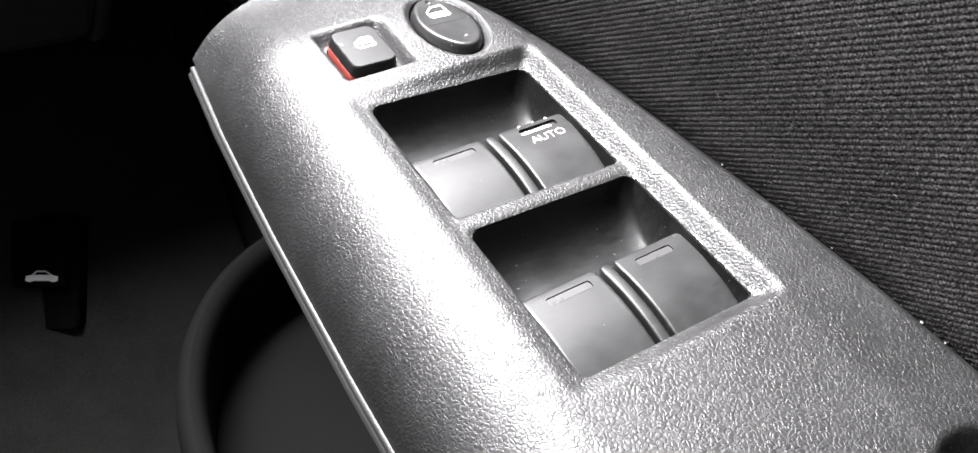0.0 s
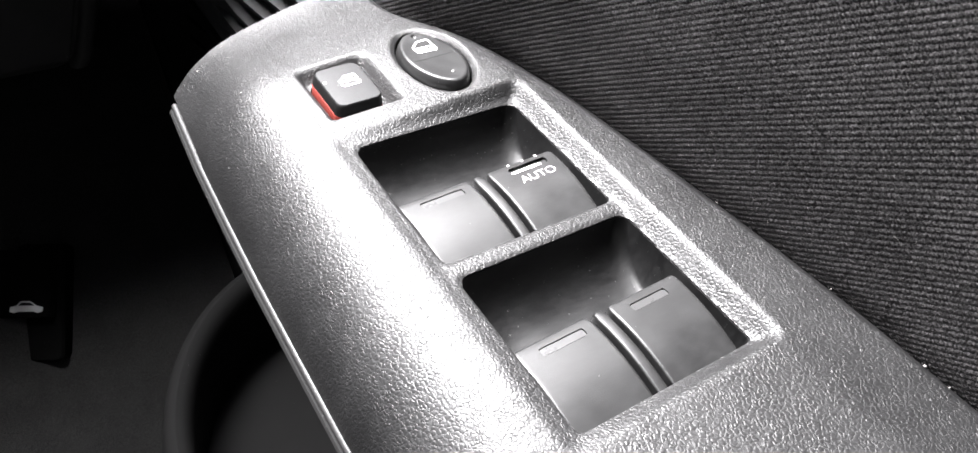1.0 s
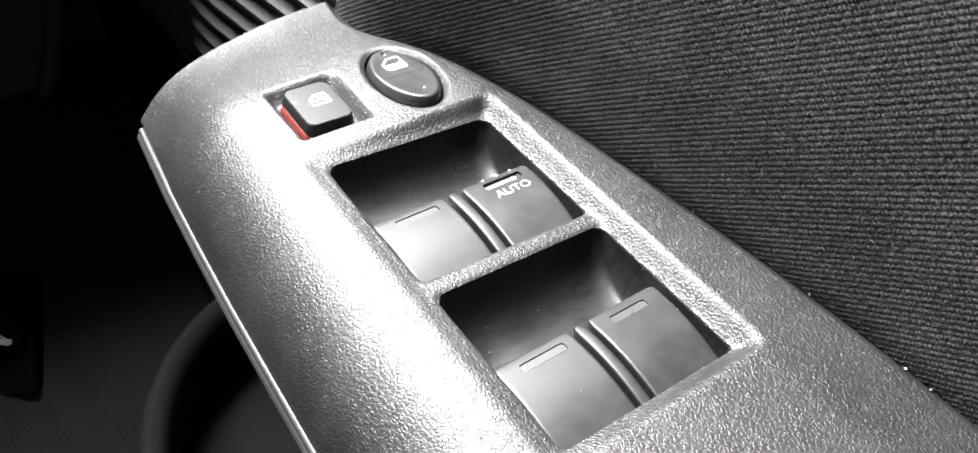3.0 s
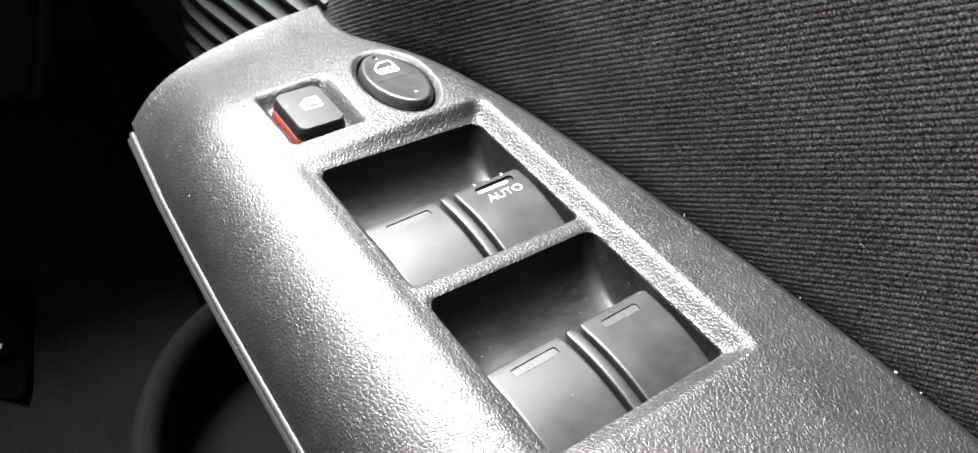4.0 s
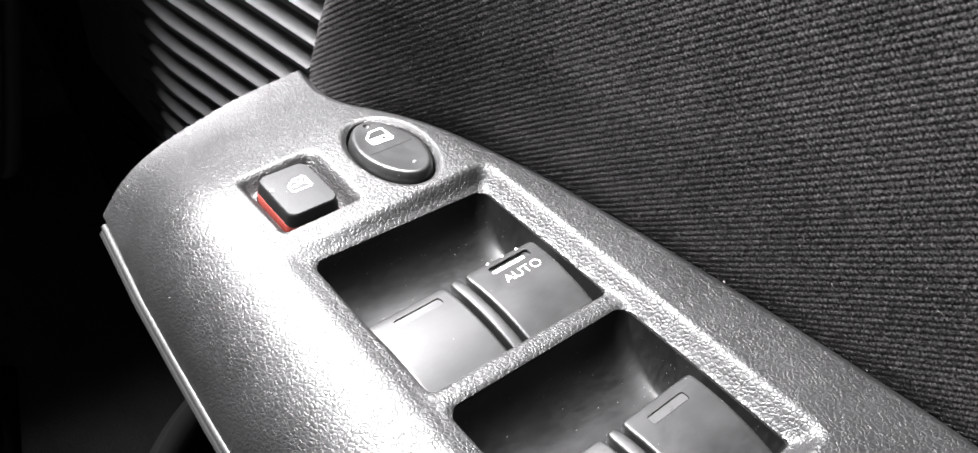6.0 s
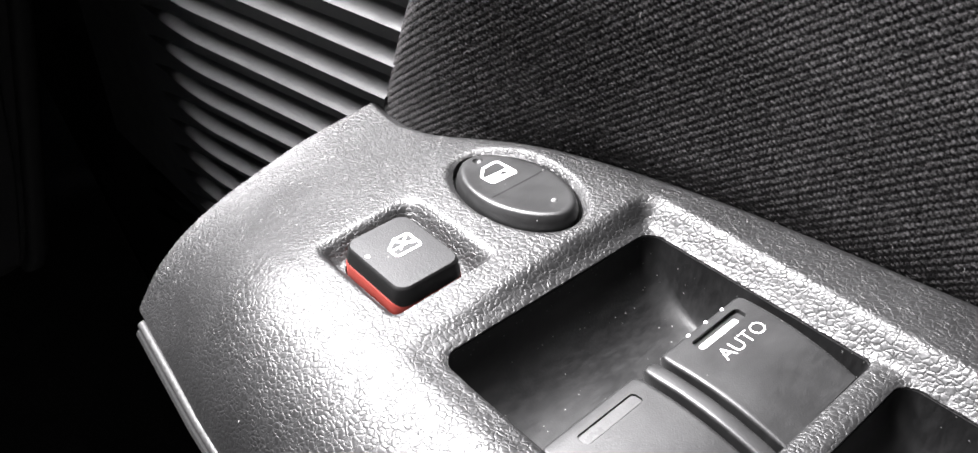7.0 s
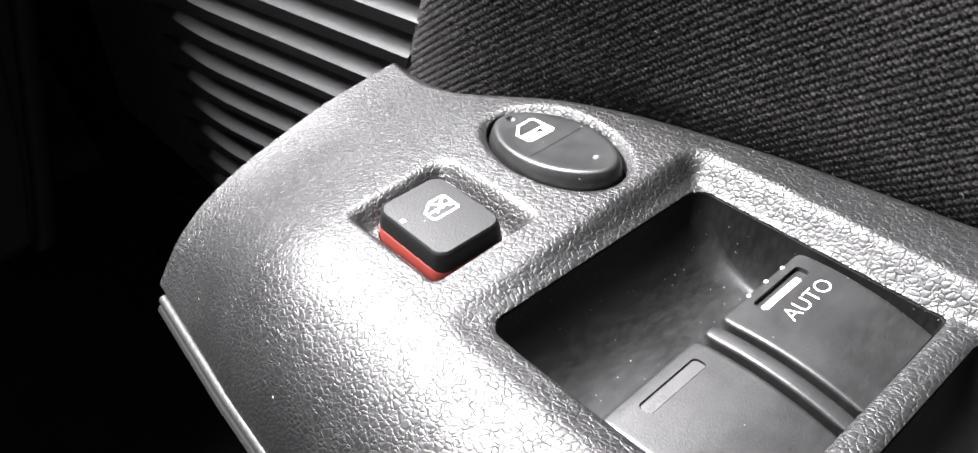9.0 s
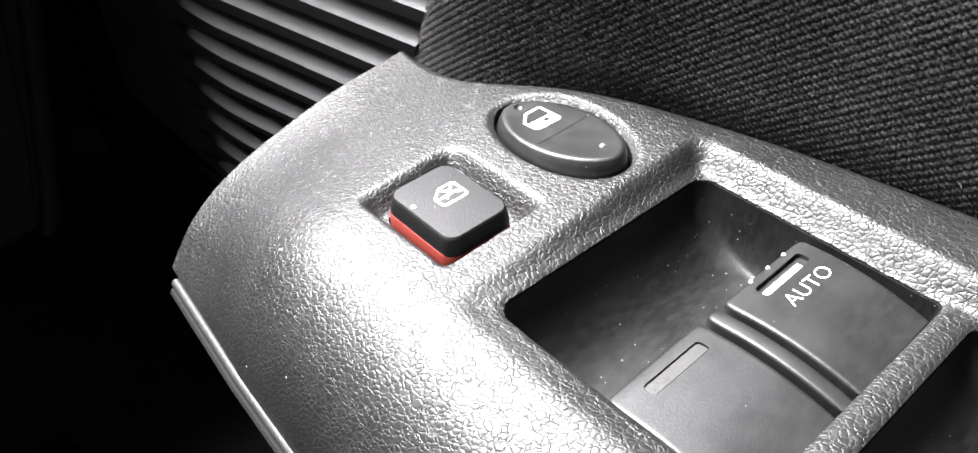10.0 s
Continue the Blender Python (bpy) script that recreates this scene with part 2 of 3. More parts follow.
def panel_z(x, y):
    """Height of the panel's top."""
    x, y = np.asarray(x, float), np.asarray(y, float)
    s = np.clip((FLAT - x) / (FLAT - x_left(y)), 0, 1)
    shoulder = -DROP * (1 - np.sqrt(np.maximum(1 - s * s, 0)))
    main = 0.8 + 3.3 * np.clip((x - FLAT) / 58.0, 0, 1)
    sunk = (1 - 0.5 * np.clip((x - 26.4) / 4.2, 0, 1) - 0.5 * smooth(26.0, 30.6, x)) * smooth(-30.6, -25.8, x) * (1 - smooth(0.6, 5.5, y)) * smooth(-101.0, -96.4, y)
    z = main * (1 - sunk) + shoulder
    w = smooth(28, 82, y)
    z = z * (1 - w) + front_z(x) * w
    # shallow bed of the square button and of the oval one
    bx = smooth(-26.2, -22.9, x) * (1 - smooth(-7.4, -2.6, x)) * smooth(10.6, 13.6, y) * (1 - smooth(31.8, 36.6, y))
    z = z + (-3.1 - z) * bx
    e = np.sqrt(((x - 13.2) / 11.2) ** 2 + ((y - 23.6) / 17.2) ** 2)
    z = z - 1.6 * (1 - smooth(0.84, 1.0, e))
    # finger cup of the pull behind the switches
    g = np.sqrt(((x - 33) / 20.0) ** 2 + ((y + 171) / 28.0) ** 2)
    z = z - 18 * (1 - smooth(0.66, 1.0, g))
    # softly rounded rims of the two long openings
    for cy, half in ((-22.7, 22.7), (-73.2, 23.0)):
        qx, qy = np.abs(x - 0.5) - (25.5 - 2.4), np.abs(y - cy) - (half - 2.4)
        d = np.hypot(np.maximum(qx, 0), np.maximum(qy, 0)) - 2.4
        k = np.clip((1.3 - d) / 1.3, 0, 1)
        z = z - 0.65 * (1 - np.sqrt(np.maximum(1 - k * k, 0)))
    # edge turned down where the fabric begins
    return z - 1.2 * smooth(-2.2, 0.0, x - x_right(y))


# ---- the switch panel ----
def panel_shell():
    turn = np.linspace(90, 0, 46)[:-1]
    ys = np.concatenate([np.arange(-196, -150, 2.0), np.arange(-150, 81.3, 0.8)])
    top = []
    for yv in ys:
        xl, xr = float(x_left(yv)), float(x_right(yv))
        xs = np.concatenate([FLAT - (FLAT - xl) * np.sin(np.radians(turn)), np.linspace(FLAT, xr, 104)])
        y = yv - 5.0 * np.clip((20.5 - xs) / 69.0, 0, 1) * float(smooth(30, 80, yv))
        top.append(np.stack([xs, y, panel_z(xs, y)], 1))
    top = np.array(top)
    du = np.gradient(top, axis=1)
    dv = np.gradient(top, axis=0)
    nor = np.cross(du, dv)
    nor /= np.linalg.norm(nor, axis=2, keepdims=True)
    low = top - nor * 2.0
    r, c = top.shape[:2]
    bm = bmesh.new()
    a = [[bm.verts.new(p) for p in row] for row in top]
    b = [[bm.verts.new(p) for p in row] for row in low]
    for i in range(r - 1):
        for j in range(c - 1):
            bm.faces.new((a[i][j], a[i][j + 1], a[i + 1][j + 1], a[i + 1][j]))
            bm.faces.new((b[i][j], b[i + 1][j], b[i + 1][j + 1], b[i][j + 1]))
    for i in range(r - 1):
        bm.faces.new((a[i][0], a[i + 1][0], b[i + 1][0], b[i][0]))
        bm.faces.new((a[i][-1], b[i][-1], b[i + 1][-1], a[i + 1][-1]))
    for j in range(c - 1):
        bm.faces.new((a[0][j], b[0][j], b[0][j + 1], a[0][j + 1]))
        bm.faces.new((a[-1][j], a[-1][j + 1], b[-1][j + 1], b[-1][j]))
    return bm


OPENINGS = ((-45.4, 0.0), (-96.2, -50.2))
WIDE = 25.0


def egg(ax, ay, z, n=48, tilt=0.0):
    """Ring of the oval button: an ellipse, a little pointed at its front and back."""
    out = []
    for k in range(n):
        t = 2 * math.pi * k / n
        x, y = math.cos(t), math.sin(t)
        out.append((13.2 + ax * x * (1 - 0.10 * y * y), 23.6 + ay * y, z + tilt * ay * y))
    return out


def prism(ring, z0, z1):
    return loops_bm([[(x, y, z0) for x, y, _ in ring], [(x, y, z1) for x, y, _ in ring]])


switch_panel = root("switch_panel", (0, -40, -36), "grey leather-grained plastic armrest switch panel with rounded shoulder", "switch panel")
cutters = [prism(rounded(-WIDE, y0, WIDE + 1.0, y1, (3.2, 3.2, 1.6, 1.6)), -9, 12) for y0, y1 in OPENINGS]
cutters.append(prism(egg(9.9, 15.9, 0), -9, 12))
cutters.append(prism(rounded(-22.95, 12.75, -7.45, 32.1, 3.4), -9, 6))
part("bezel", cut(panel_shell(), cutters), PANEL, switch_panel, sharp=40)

# bead along the lower edge, and the skirt beneath it
edge_path = [(float(x_left(y)) + 0.1, y, -31.3 - 0.4 * float(smooth(40, 75, y))) for y in np.arange(-196, 75.6, 3.0)]
bead = [(1.15 * math.cos(t), 1.15 * math.sin(t)) for t in np.linspace(0, 2 * math.pi, 17)[:-1]]
bm = sweep_bm(edge_path, bead)
bmesh.ops.bevel(bm, geom=[e for e in bm.edges if all(v.co.y > 75.2 for v in e.verts)], offset=0.6, segments=3, affect="EDGES")
part("edge_bead", bm, BEAD, switch_panel, "smooth rounded bead along the lower edge")
skirt = [(1.6, -0.7), (-0.6, -0.6), (-1.5, -1.1), (-1.9, -2.0), (-1.6, -3.2), (-0.4, -3.8), (1.6, -3.9)]
part("skirt", sweep_bm(edge_path, skirt), DUSTY, switch_panel)


def well(y0, y1):
    """The finger well before a pair of switches: its front wall sweeps down into the floor."""
    rings = []
    for k in range(15):
        t = radians(90 * k / 14)
        c, s = 1 - math.cos(t), math.sin(t)
        side, back = 3.4 * c, 15.0 * c
        r = (3.0 + 7.0 * c, 3.0 + 7.0 * c, 1.4, 1.4)
        rings.append(rounded(-WIDE + 0.15 + side, y0 + 0.15 + 0.6 * c, WIDE + 0.85 - side, y1 - 0.15 - back, r, 8, -0.9 - 13.5 * s))
    outer = [(x * 1.012, (y - (y0 + y1) / 2) * 1.012 + (y0 + y1) / 2, -0.95) for x, y, _ in rings[0]]
    low = [(x, y, -18) for x, y, _ in outer]
    return loops_bm([low, outer] + rings)


for y0, y1 in OPENINGS:
    part("finger_well", well(y0, y1), WELL, switch_panel, "smooth black finger well with a swept floor", sharp=60)


# ---- window switches ----
def rocker_top(x, y, back):
    """Height of a switch's top, whose rear rim lies at back."""
    t = (back - y) / 22.6
    return -1.0 - 0.5 * t + 5.2 * t * (1 - t) * 0.9 + 0.042 * x


def rocker(x0, x1, rear, front, slot=None, slot_depth=0.6, deep=-11.0):
    def ring(x, d):
        u = min(x - x0, x1 - x, 1.5)
        back = rear - (1.5 - math.sqrt(2.25 - (1.5 - u) ** 2)) * 0.8
        top = [(x, y, rocker_top(x, y, rear) - d) for y in np.linspace(front + d, back - 0.7 - d, 15)]
        z = rocker_top(x, back, rear)
        top += [(x, back - 0.25 - d, z - 0.15 - d), (x, back - d, z - 0.7 - d)]
        return top + [(x, back - 0.6 - d, deep), (x, front + d, deep)]
    rings = [ring(x0, 0.62), ring(x0 + 0.05, 0.38), ring(x0 + 0.18, 0.17), ring(x0 + 0.36, 0.05), ring(x0 + 0.58, 0.0)]
    wide = x1 - x0 > 6
    rings += [ring(x0 + u, 0.0) for u in (0.9, 1.5) if wide]
    rings += [ring(x, 0.0) for x in (np.linspace(x0 + 1.6, x1 - 1.6, 8)[1:-1] if wide else [(x0 + x1) / 2])]
    rings += [ring(x1 - u, 0.0) for u in (1.5, 0.9) if wide]
    rings += [ring(x1 - 0.58, 0.0), ring(x1 - 0.36, 0.05), ring(x1 - 0.18, 0.17), ring(x1 - 0.05, 0.38), ring(x1, 0.62)]
    bm = loops_bm(rings)
    if slot:
        sx0, sy0, sx1, sy1 = slot
        ring2 = rounded(sx0, sy0, sx1, sy1, 0.75, 4)
        c = loops_bm([[(x, y, rocker_top(x, y, rear) - slot_depth) for x, y, _ in ring2], [(x, y, 6) for x, y, _ in ring2]])
        bm = cut(bm, [c])
    if x0 > 0:
        # the outer edge draws in towards the rear
        for v in bm.verts:
            v.co.x -= 1.3 * max(rear - v.co.y, 0) / 22.6 * max(v.co.x - x0, 0) / (x1 - x0)
    return bm


def letters(text, x, y, wide, high, surface, lift=0.06, weight=0.0):
    """Printed letters as a mesh in millimetres, laid on surface(x, y)."""
    data = bpy.data.curves.new("letters", "FONT")
    data.body, data.resolution_u = text, 6
    data.offset = weight
    ob = new("letters", data)
    got = bpy.data.meshes.new_from_object(ob.evaluated_get(bpy.context.evaluated_depsgraph_get()))
    bm = bmesh.new()
    bm.from_mesh(got)
    bpy.data.objects.remove(ob)
    bpy.data.curves.remove(data)
    bpy.data.meshes.remove(got)
    lo = [min(v.co[i] for v in bm.verts) for i in (0, 1)]
    hi = [max(v.co[i] for v in bm.verts) for i in (0, 1)]
    for v in bm.verts:
        px = x + (v.co.x - lo[0]) / (hi[0] - lo[0]) * wide
        py = y + (v.co.y - lo[1]) / (hi[1] - lo[1]) * high
        v.co = (px, py, surface(px, py) + lift)
    return bm


def strokes(lines, width, surface, lift=0.06):
    """Printed strokes: each line is a run of places joined by bars with round joints."""
    bm = bmesh.new()
    for line in lines:
        for (ax, ay), (bx, by) in zip(line, line[1:]):
            d = Vector((bx - ax, by - ay)).normalized()
            o = Vector((-d.y, d.x)) * width / 2
            n = max(2, int(math.dist((ax, ay), (bx, by)) / 0.5))
            rows = []
            for k in range(n + 1):
                px, py = ax + (bx - ax) * k / n, ay + (by - ay) * k / n
                rows.append([bm.verts.new((px + s * o.x, py + s * o.y, surface(px + s * o.x, py + s * o.y) + lift)) for s in (-1, 1)])
            for p, q in zip(rows, rows[1:]):
                bm.faces.new((p[0], p[1], q[1], q[0]))
        for px, py in line:
            ring = [bm.verts.new((px + width / 2 * math.cos(t), py + width / 2 * math.sin(t),
                                  surface(px + width / 2 * math.cos(t), py + width / 2 * math.sin(t)) + lift * 1.1)) for t in np.linspace(0, 2 * math.pi, 9)[:-1]]
            bm.faces.new(ring)
    return bm


def plate(ring, surface, lift=0.06):
    bm = bmesh.new()
    bm.faces.new([bm.verts.new((x, y, surface(x, y) + lift)) for x, y in ring])
    return bm


for y0, y1 in OPENINGS:
    back, front = y1 - 22.0, y0 + 0.25
    auto = y1 == 0.0
    on = lambda x, y, back=back: rocker_top(x, y, back)
    for x0, x1 in ((-24.6, -3.7), (1.9, 22.9)):
        right = x0 > 0
        printed = auto and right
        sw = root("window_switch", ((x0 + x1) / 2, (back + front) / 2, -11),
                  "black plastic window switch marked AUTO with a white bar" if printed else
                  "satin black plastic window switch with a blank indicator slot", "window switch", "window switches")
        if printed:
            slot = (7.6, back - 4.3, 19.6, back - 1.8)
        elif right:
            slot = (6.6, back - 4.9, 17.6, back - 2.5)
        else:
            slot = (-19.4, back - 4.7, -7.0, back - 2.3)
        key = part("rocker", rocker(x0, x1, back, front, slot, 0.85 if printed else 0.45), SWITCH, sw)
        sx0, sy0, sx1, sy1 = slot
        if printed:
            ring = rounded(sx0 + 0.4, sy0 + 0.2, sx1 - 2.2, sy1 - 1.3, 0.3, 4)
            bm = loops_bm([[(x, y, on(x, y) - 0.85) for x, y, _ in ring], [(x, y, on(x, y) - 0.4) for x, y, _ in ring]])
            part("indicator_bar", bm, PRINT, key, "white indicator bar in its slot")
            part("lettering", letters("AUTO", 8.3, back - 8.5, 10.7, 2.4, on, weight=-0.02), PRINT, key, "white printed word AUTO")
            for dx in (8.9, 13.4, 17.8):
                bm = bmesh.new()
                bmesh.ops.create_icosphere(bm, subdivisions=2, radius=0.35)
                bm.transform(Matrix.Translation((dx, back - 0.45, on(dx, back - 0.4) - 0.12)))
                part("raised_dot", bm, PRINT, key, "small pale raised dot", sharp=0)
        else:
            ring = rounded(sx0 + 0.22, sy0 + 0.22, sx1 - 0.22, sy1 - 0.22, 0.55, 4)
            bm = loops_bm([[(x, y, on(x, y) - 0.9) for x, y, _ in ring], [(x, y, on(x, y) - 0.28) for x, y, _ in ring]])
            part("indicator_lens", bm, LENS, key, "grey unlit indicator lens")
    part("divider", rocker(-2.3, 0.6, back + 0.1, front), SWITCH, switch_panel, "narrow black divider between two switches")


# ---- window lock button ----
lock = root("window_lock_button", (-15.3, 22.6, -6), "square grey window lock button with a red underside", "push button")
BX0, BY0, BX1, BY1 = -22.0, 13.8, -8.3, 31.2


def lock_top(x, y):
    return 2.6 + 0.03 * (x + 15) - 0.25 * (((x + 15.3) / 6) ** 2 + ((y - 22.6) / 8) ** 2) * 0.5 + 0.012 * (y - 22)


rings = []
for grow, z in ((0.35, -5.0), (0.3, 0.0), (0.0, 2.1), (-0.12, 2.45), (-0.4, 2.68)):
    rings.append([(x, y, z if z < 1 else z - 2.7 + lock_top(x, y) + 0.12) for x, y, _ in rounded(BX0 - grow, BY0 - grow, BX1 + grow, BY1 + grow, 2.5, 6)])
part("cap", loops_bm(rings, cap_last=False), SIDE, lock, "black sides of the button")
face = []
for k, f in enumerate(np.linspace(1, 0.04, 9)):
    cx, cy = (BX0 + BX1) / 2, (BY0 + BY1) / 2
    ring = rounded(BX0 + 0.4, BY0 + 0.4, BX1 - 0.4, BY1 - 0.4, 2.2, 6)
    face.append([(cx + (x - cx) * f, cy + (y - cy) * f, lock_top(cx + (x - cx) * f, cy + (y - cy) * f) + 0.11) for x, y, _ in ring])
face_part = part("top_face", loops_bm(face, cap_first=False), BUTTON, lock, "satin grey top face")
rings = []
for grow, z in ((0.3, -5.0), (0.55, -4.0), (0.55, -1.4), (0.4, -1.05), (0.1, -0.95)):
    rings.append([(x, y, z + 0.02 * (x + 15) + 0.02 * (y - 22)) for x, y, _ in rounded(BX0 - grow, BY0 - grow, BX1 + grow, BY1 + grow, 2.9, 6)])
part("red_skirt", loops_bm(rings), RED, lock, "red band under the cap")
lt = lambda x, y: lock_top(x, y) + 0.11
gx, gy = -17.0, 21.4
sym = lambda pts: [(gx + 0.96 * u, gy + 0.82 * w) for u, w in pts]
outline = sym([(0, 0.5), (0, 3.0), (2.4, 5.2), (5.2, 5.2), (5.6, 4.8), (5.6, 0.4), (5.2, 0), (0.5, 0), (0, 0.5)])
part("window_symbol", strokes([outline, sym([(0, 2.3), (5.6, 2.3)]), sym([(1.8, 1.6), (4.9, 4.7)]), sym([(2.2, 4.4), (4.9, 1.6)])], 0.42, lt), PRINT, face_part, "white printed window symbol")
part("paint_chip", plate([(-21.2, 24.7), (-20.5, 24.5), (-20.4, 25.3), (-21.1, 25.5)], lt), PRINT, face_part, "small pale chip on the rim")

# ---- door lock switch ----
oval = root("door_lock_switch", (13.2, 23.6, -6), "oval black door lock switch with a white door symbol", "push button")
TILT = -0.075
SPAN = ((9.3, 15.3, -5.0), (9.3, 15.3, 0.4), (8.9, 14.9, 2.2), (8.45, 14.3, 3.5), (8.2, 14.0, 3.8), (7.8, 13.5, 3.95), (7.2, 12.8, 3.9), (5, 9, 3.82), (2.5, 4.5, 3.8), (0.2, 0.3, 3.8))
ot = lambda x, y: 3.83 + TILT * (y - 23.6) + 0.09 * smooth(0.45, 0.9, math.hypot((x - 13.2) / 8, (y - 23.6) / 13.6))
DIMPLES = ((13.6, 35.5), (13.9, 13.8))


def ball(x, y, z, r):
    bm = bmesh.new()
    bmesh.ops.create_icosphere(bm, subdivisions=3, radius=r)
    bm.transform(Matrix.Translation((x, y, z)))
    return bm


cap = loops_bm([egg(a, b, z, tilt=TILT if z > 0.2 else 0) for a, b, z in SPAN])
oval_cap = part("cap", cut(cap, [ball(dx, dy, ot(dx, dy) + 0.5, 1.2) for dx, dy in DIMPLES[:1]]), SWITCH, oval, sharp=50)
part("groove_line", strokes([[(6.3, 22.7), (20.3, 23.2)]], 0.30, ot, 0.03), SIDE, oval_cap, "thin dark dividing line")
dx, dy = DIMPLES[1]
part("raised_dot", ball(dx, dy, ot(dx, dy) - 0.36, 0.75), GROOVE, oval_cap, "small pale raised dot", sharp=0)
part("groove_end", ball(20.2, 23.2, ot(20.2, 23.2) - 0.1, 0.26), GROOVE, oval_cap, "pale speck at the end of the line", sharp=0)
hx, hy = 9.9, 26.6
glyph = lambda pts: [(hx + 1.04 * u, hy + 0.90 * w) for u, w in pts]
door = glyph([(0, 0.4), (0, 3.7), (2.4, 6.4), (5.6, 6.6), (6.1, 6.1), (6.1, 0.4), (5.6, 0), (0.5, 0), (0, 0.4)])
part("door_symbol", strokes([door], 0.5, ot), PRINT, oval_cap, "white printed door symbol")
part("door_symbol_panel", plate(glyph([(0, 0), (6, 0), (6, 2.9), (0, 2.9)]), ot, 0.05), PRINT, oval_cap)
part("latch_mark", strokes([glyph([(1.6, 1.7), (4.0, 1.7)])], 0.4, ot, 0.09), SWITCH, oval_cap, "black latch mark on the door symbol")
part("latch_head", plate(glyph([(3.4, 1.2), (4.6, 0.8), (4.6, 2.6), (3.4, 2.2)]), ot, 0.09), SWITCH, oval_cap)


# ---- door: fabric insert ----
def fabric_insert():
    """The padded fabric above the armrest, with its cords woven on the slant."""
    step = 0.23
    v = np.arange(-9.0, 104.0, step)
    u = np.arange(-196.0, 100.0, step)
    U, V = np.meshgrid(u, v)
    edge = 82.5 - 0.53 * (V + 5.0)
    U2 = np.minimum(U, edge + 8)
    run = np.clip(U2 - (edge - 7.0), 0, None)
    Y = np.where(run > 0, edge - 7.0 + 7.0 * np.sin(np.clip(run / 7.0, 0, math.pi / 2)), U2)
    fold = 7.0 * (1 - np.cos(np.clip(run / 7.0, 0, math.pi / 2)))
    X = x_right(Y) + 0.4 + fold - 0.035 * np.clip(V - 4, 0, 30) + 4.5 * np.clip((11 - V) / 18, 0, 1) ** 2 * (1 - smooth(15, 50, Y)) + 0.00045 * np.clip(V - 25, 0, None) ** 2
    # cords: rows climb to the rear, stitches stand along them, shifted from row to row
    a = radians(36)
    across = (math.sin(a) * U2 + math.cos(a) * V) / 1.40
    along = (-math.cos(a) * U2 + math.sin(a) * V) / 0.92
    row = np.floor(across)
    f = across - row - 0.5
    jitter = np.sin(row * 12.9898) * 43758.5453
    jitter = jitter - np.floor(jitter)
    g = along + row * 0.37 + 0.06 * jitter
    cell = np.floor(g)
    h = g - cell - 0.5
    rnd = np.sin(cell * 78.233 + row * 37.719) * 43758.5453
    rnd = rnd - np.floor(rnd)
    lump = (0.42 + 0.58 * np.clip(1 - (2 * f) ** 2, 0, 1) ** 0.5) * (0.12 + 0.88 * np.sqrt(np.clip(1 - (2.0 * np.abs((h + 0.45 * f + 0.5) % 1 - 0.5)) ** 2, 0, 1))) * (0.86 + 0.20 * rnd)
    X = X - 0.62 * lump
    co = np.stack([X, Y, V], 2).reshape(-1, 3) * MM
    r, c = U.shape
    idx = np.arange(r * c).reshape(r, c)
    quads = np.stack([idx[:-1, :-1], idx[:-1, 1:], idx[1:, 1:], idx[1:, :-1]], 2).reshape(-1, 4)
    keep = (U[:-1, :-1] < (edge + 8)[:-1, :-1]).reshape(-1)
    quads = quads[keep]
    me = bpy.data.meshes.new("fabric_insert")
    me.vertices.add(len(co))
    me.vertices.foreach_set("co", co.ravel())
    me.loops.add(quads.size)
    me.loops.foreach_set("vertex_index", quads[:, ::-1].ravel())
    me.polygons.add(len(quads))
    me.polygons.foreach_set("loop_start", np.arange(len(quads)) * 4)
    me.update(calc_edges=True)
    me.validate()
    return finish("door_fabric_insert", me, FABRIC, None, "", 0)


tagged(fabric_insert(), "dark charcoal woven twill fabric door insert above the armrest", "door trim", kind="structure")

# ---- door: ribbed trim before the armrest ----
ribbed = root("ribbed_trim", (30, 170, -110), "black plastic door trim with long raised horizontal ribs", "door trim")
part("backing", box_bm(24.6, 62, -125, 30, 330, 75, 0.8), RIB_BED, ribbed)


def rib_z(k, y):
    return -4.5 - 10.35 * k - (y - 120) * (0.115 + 0.0165 * k)


for k in range(-5, 11):
    prof = [(0.0, 1.0), (0.9, 0.8), (2.0, 0.25), (3.3, -0.5), (4.3, -1.0), (4.75, -1.45), (4.3, -1.9), (0.0, -2.3)]
    begin = max(78.0 - 0.53 * max(rib_z(k, 75) + 5.0, 0.0), 42.0)
    rows = [[(25.4 - 1.48 * u * float(1 - smooth(180, 268, y)), y, rib_z(k, y) + w) for u, w in prof] for y in np.linspace(begin, 300, 24)]
    bm = grid_bm(rows, close=True)
    bm.verts.ensure_lookup_table()
    bm.faces.new([bm.verts[i] for i in range(8)])
    bm.faces.new([bm.verts[len(bm.verts) - 8 + i] for i in range(8)])
    part("rib", bm, RIB, ribbed, sharp=50)

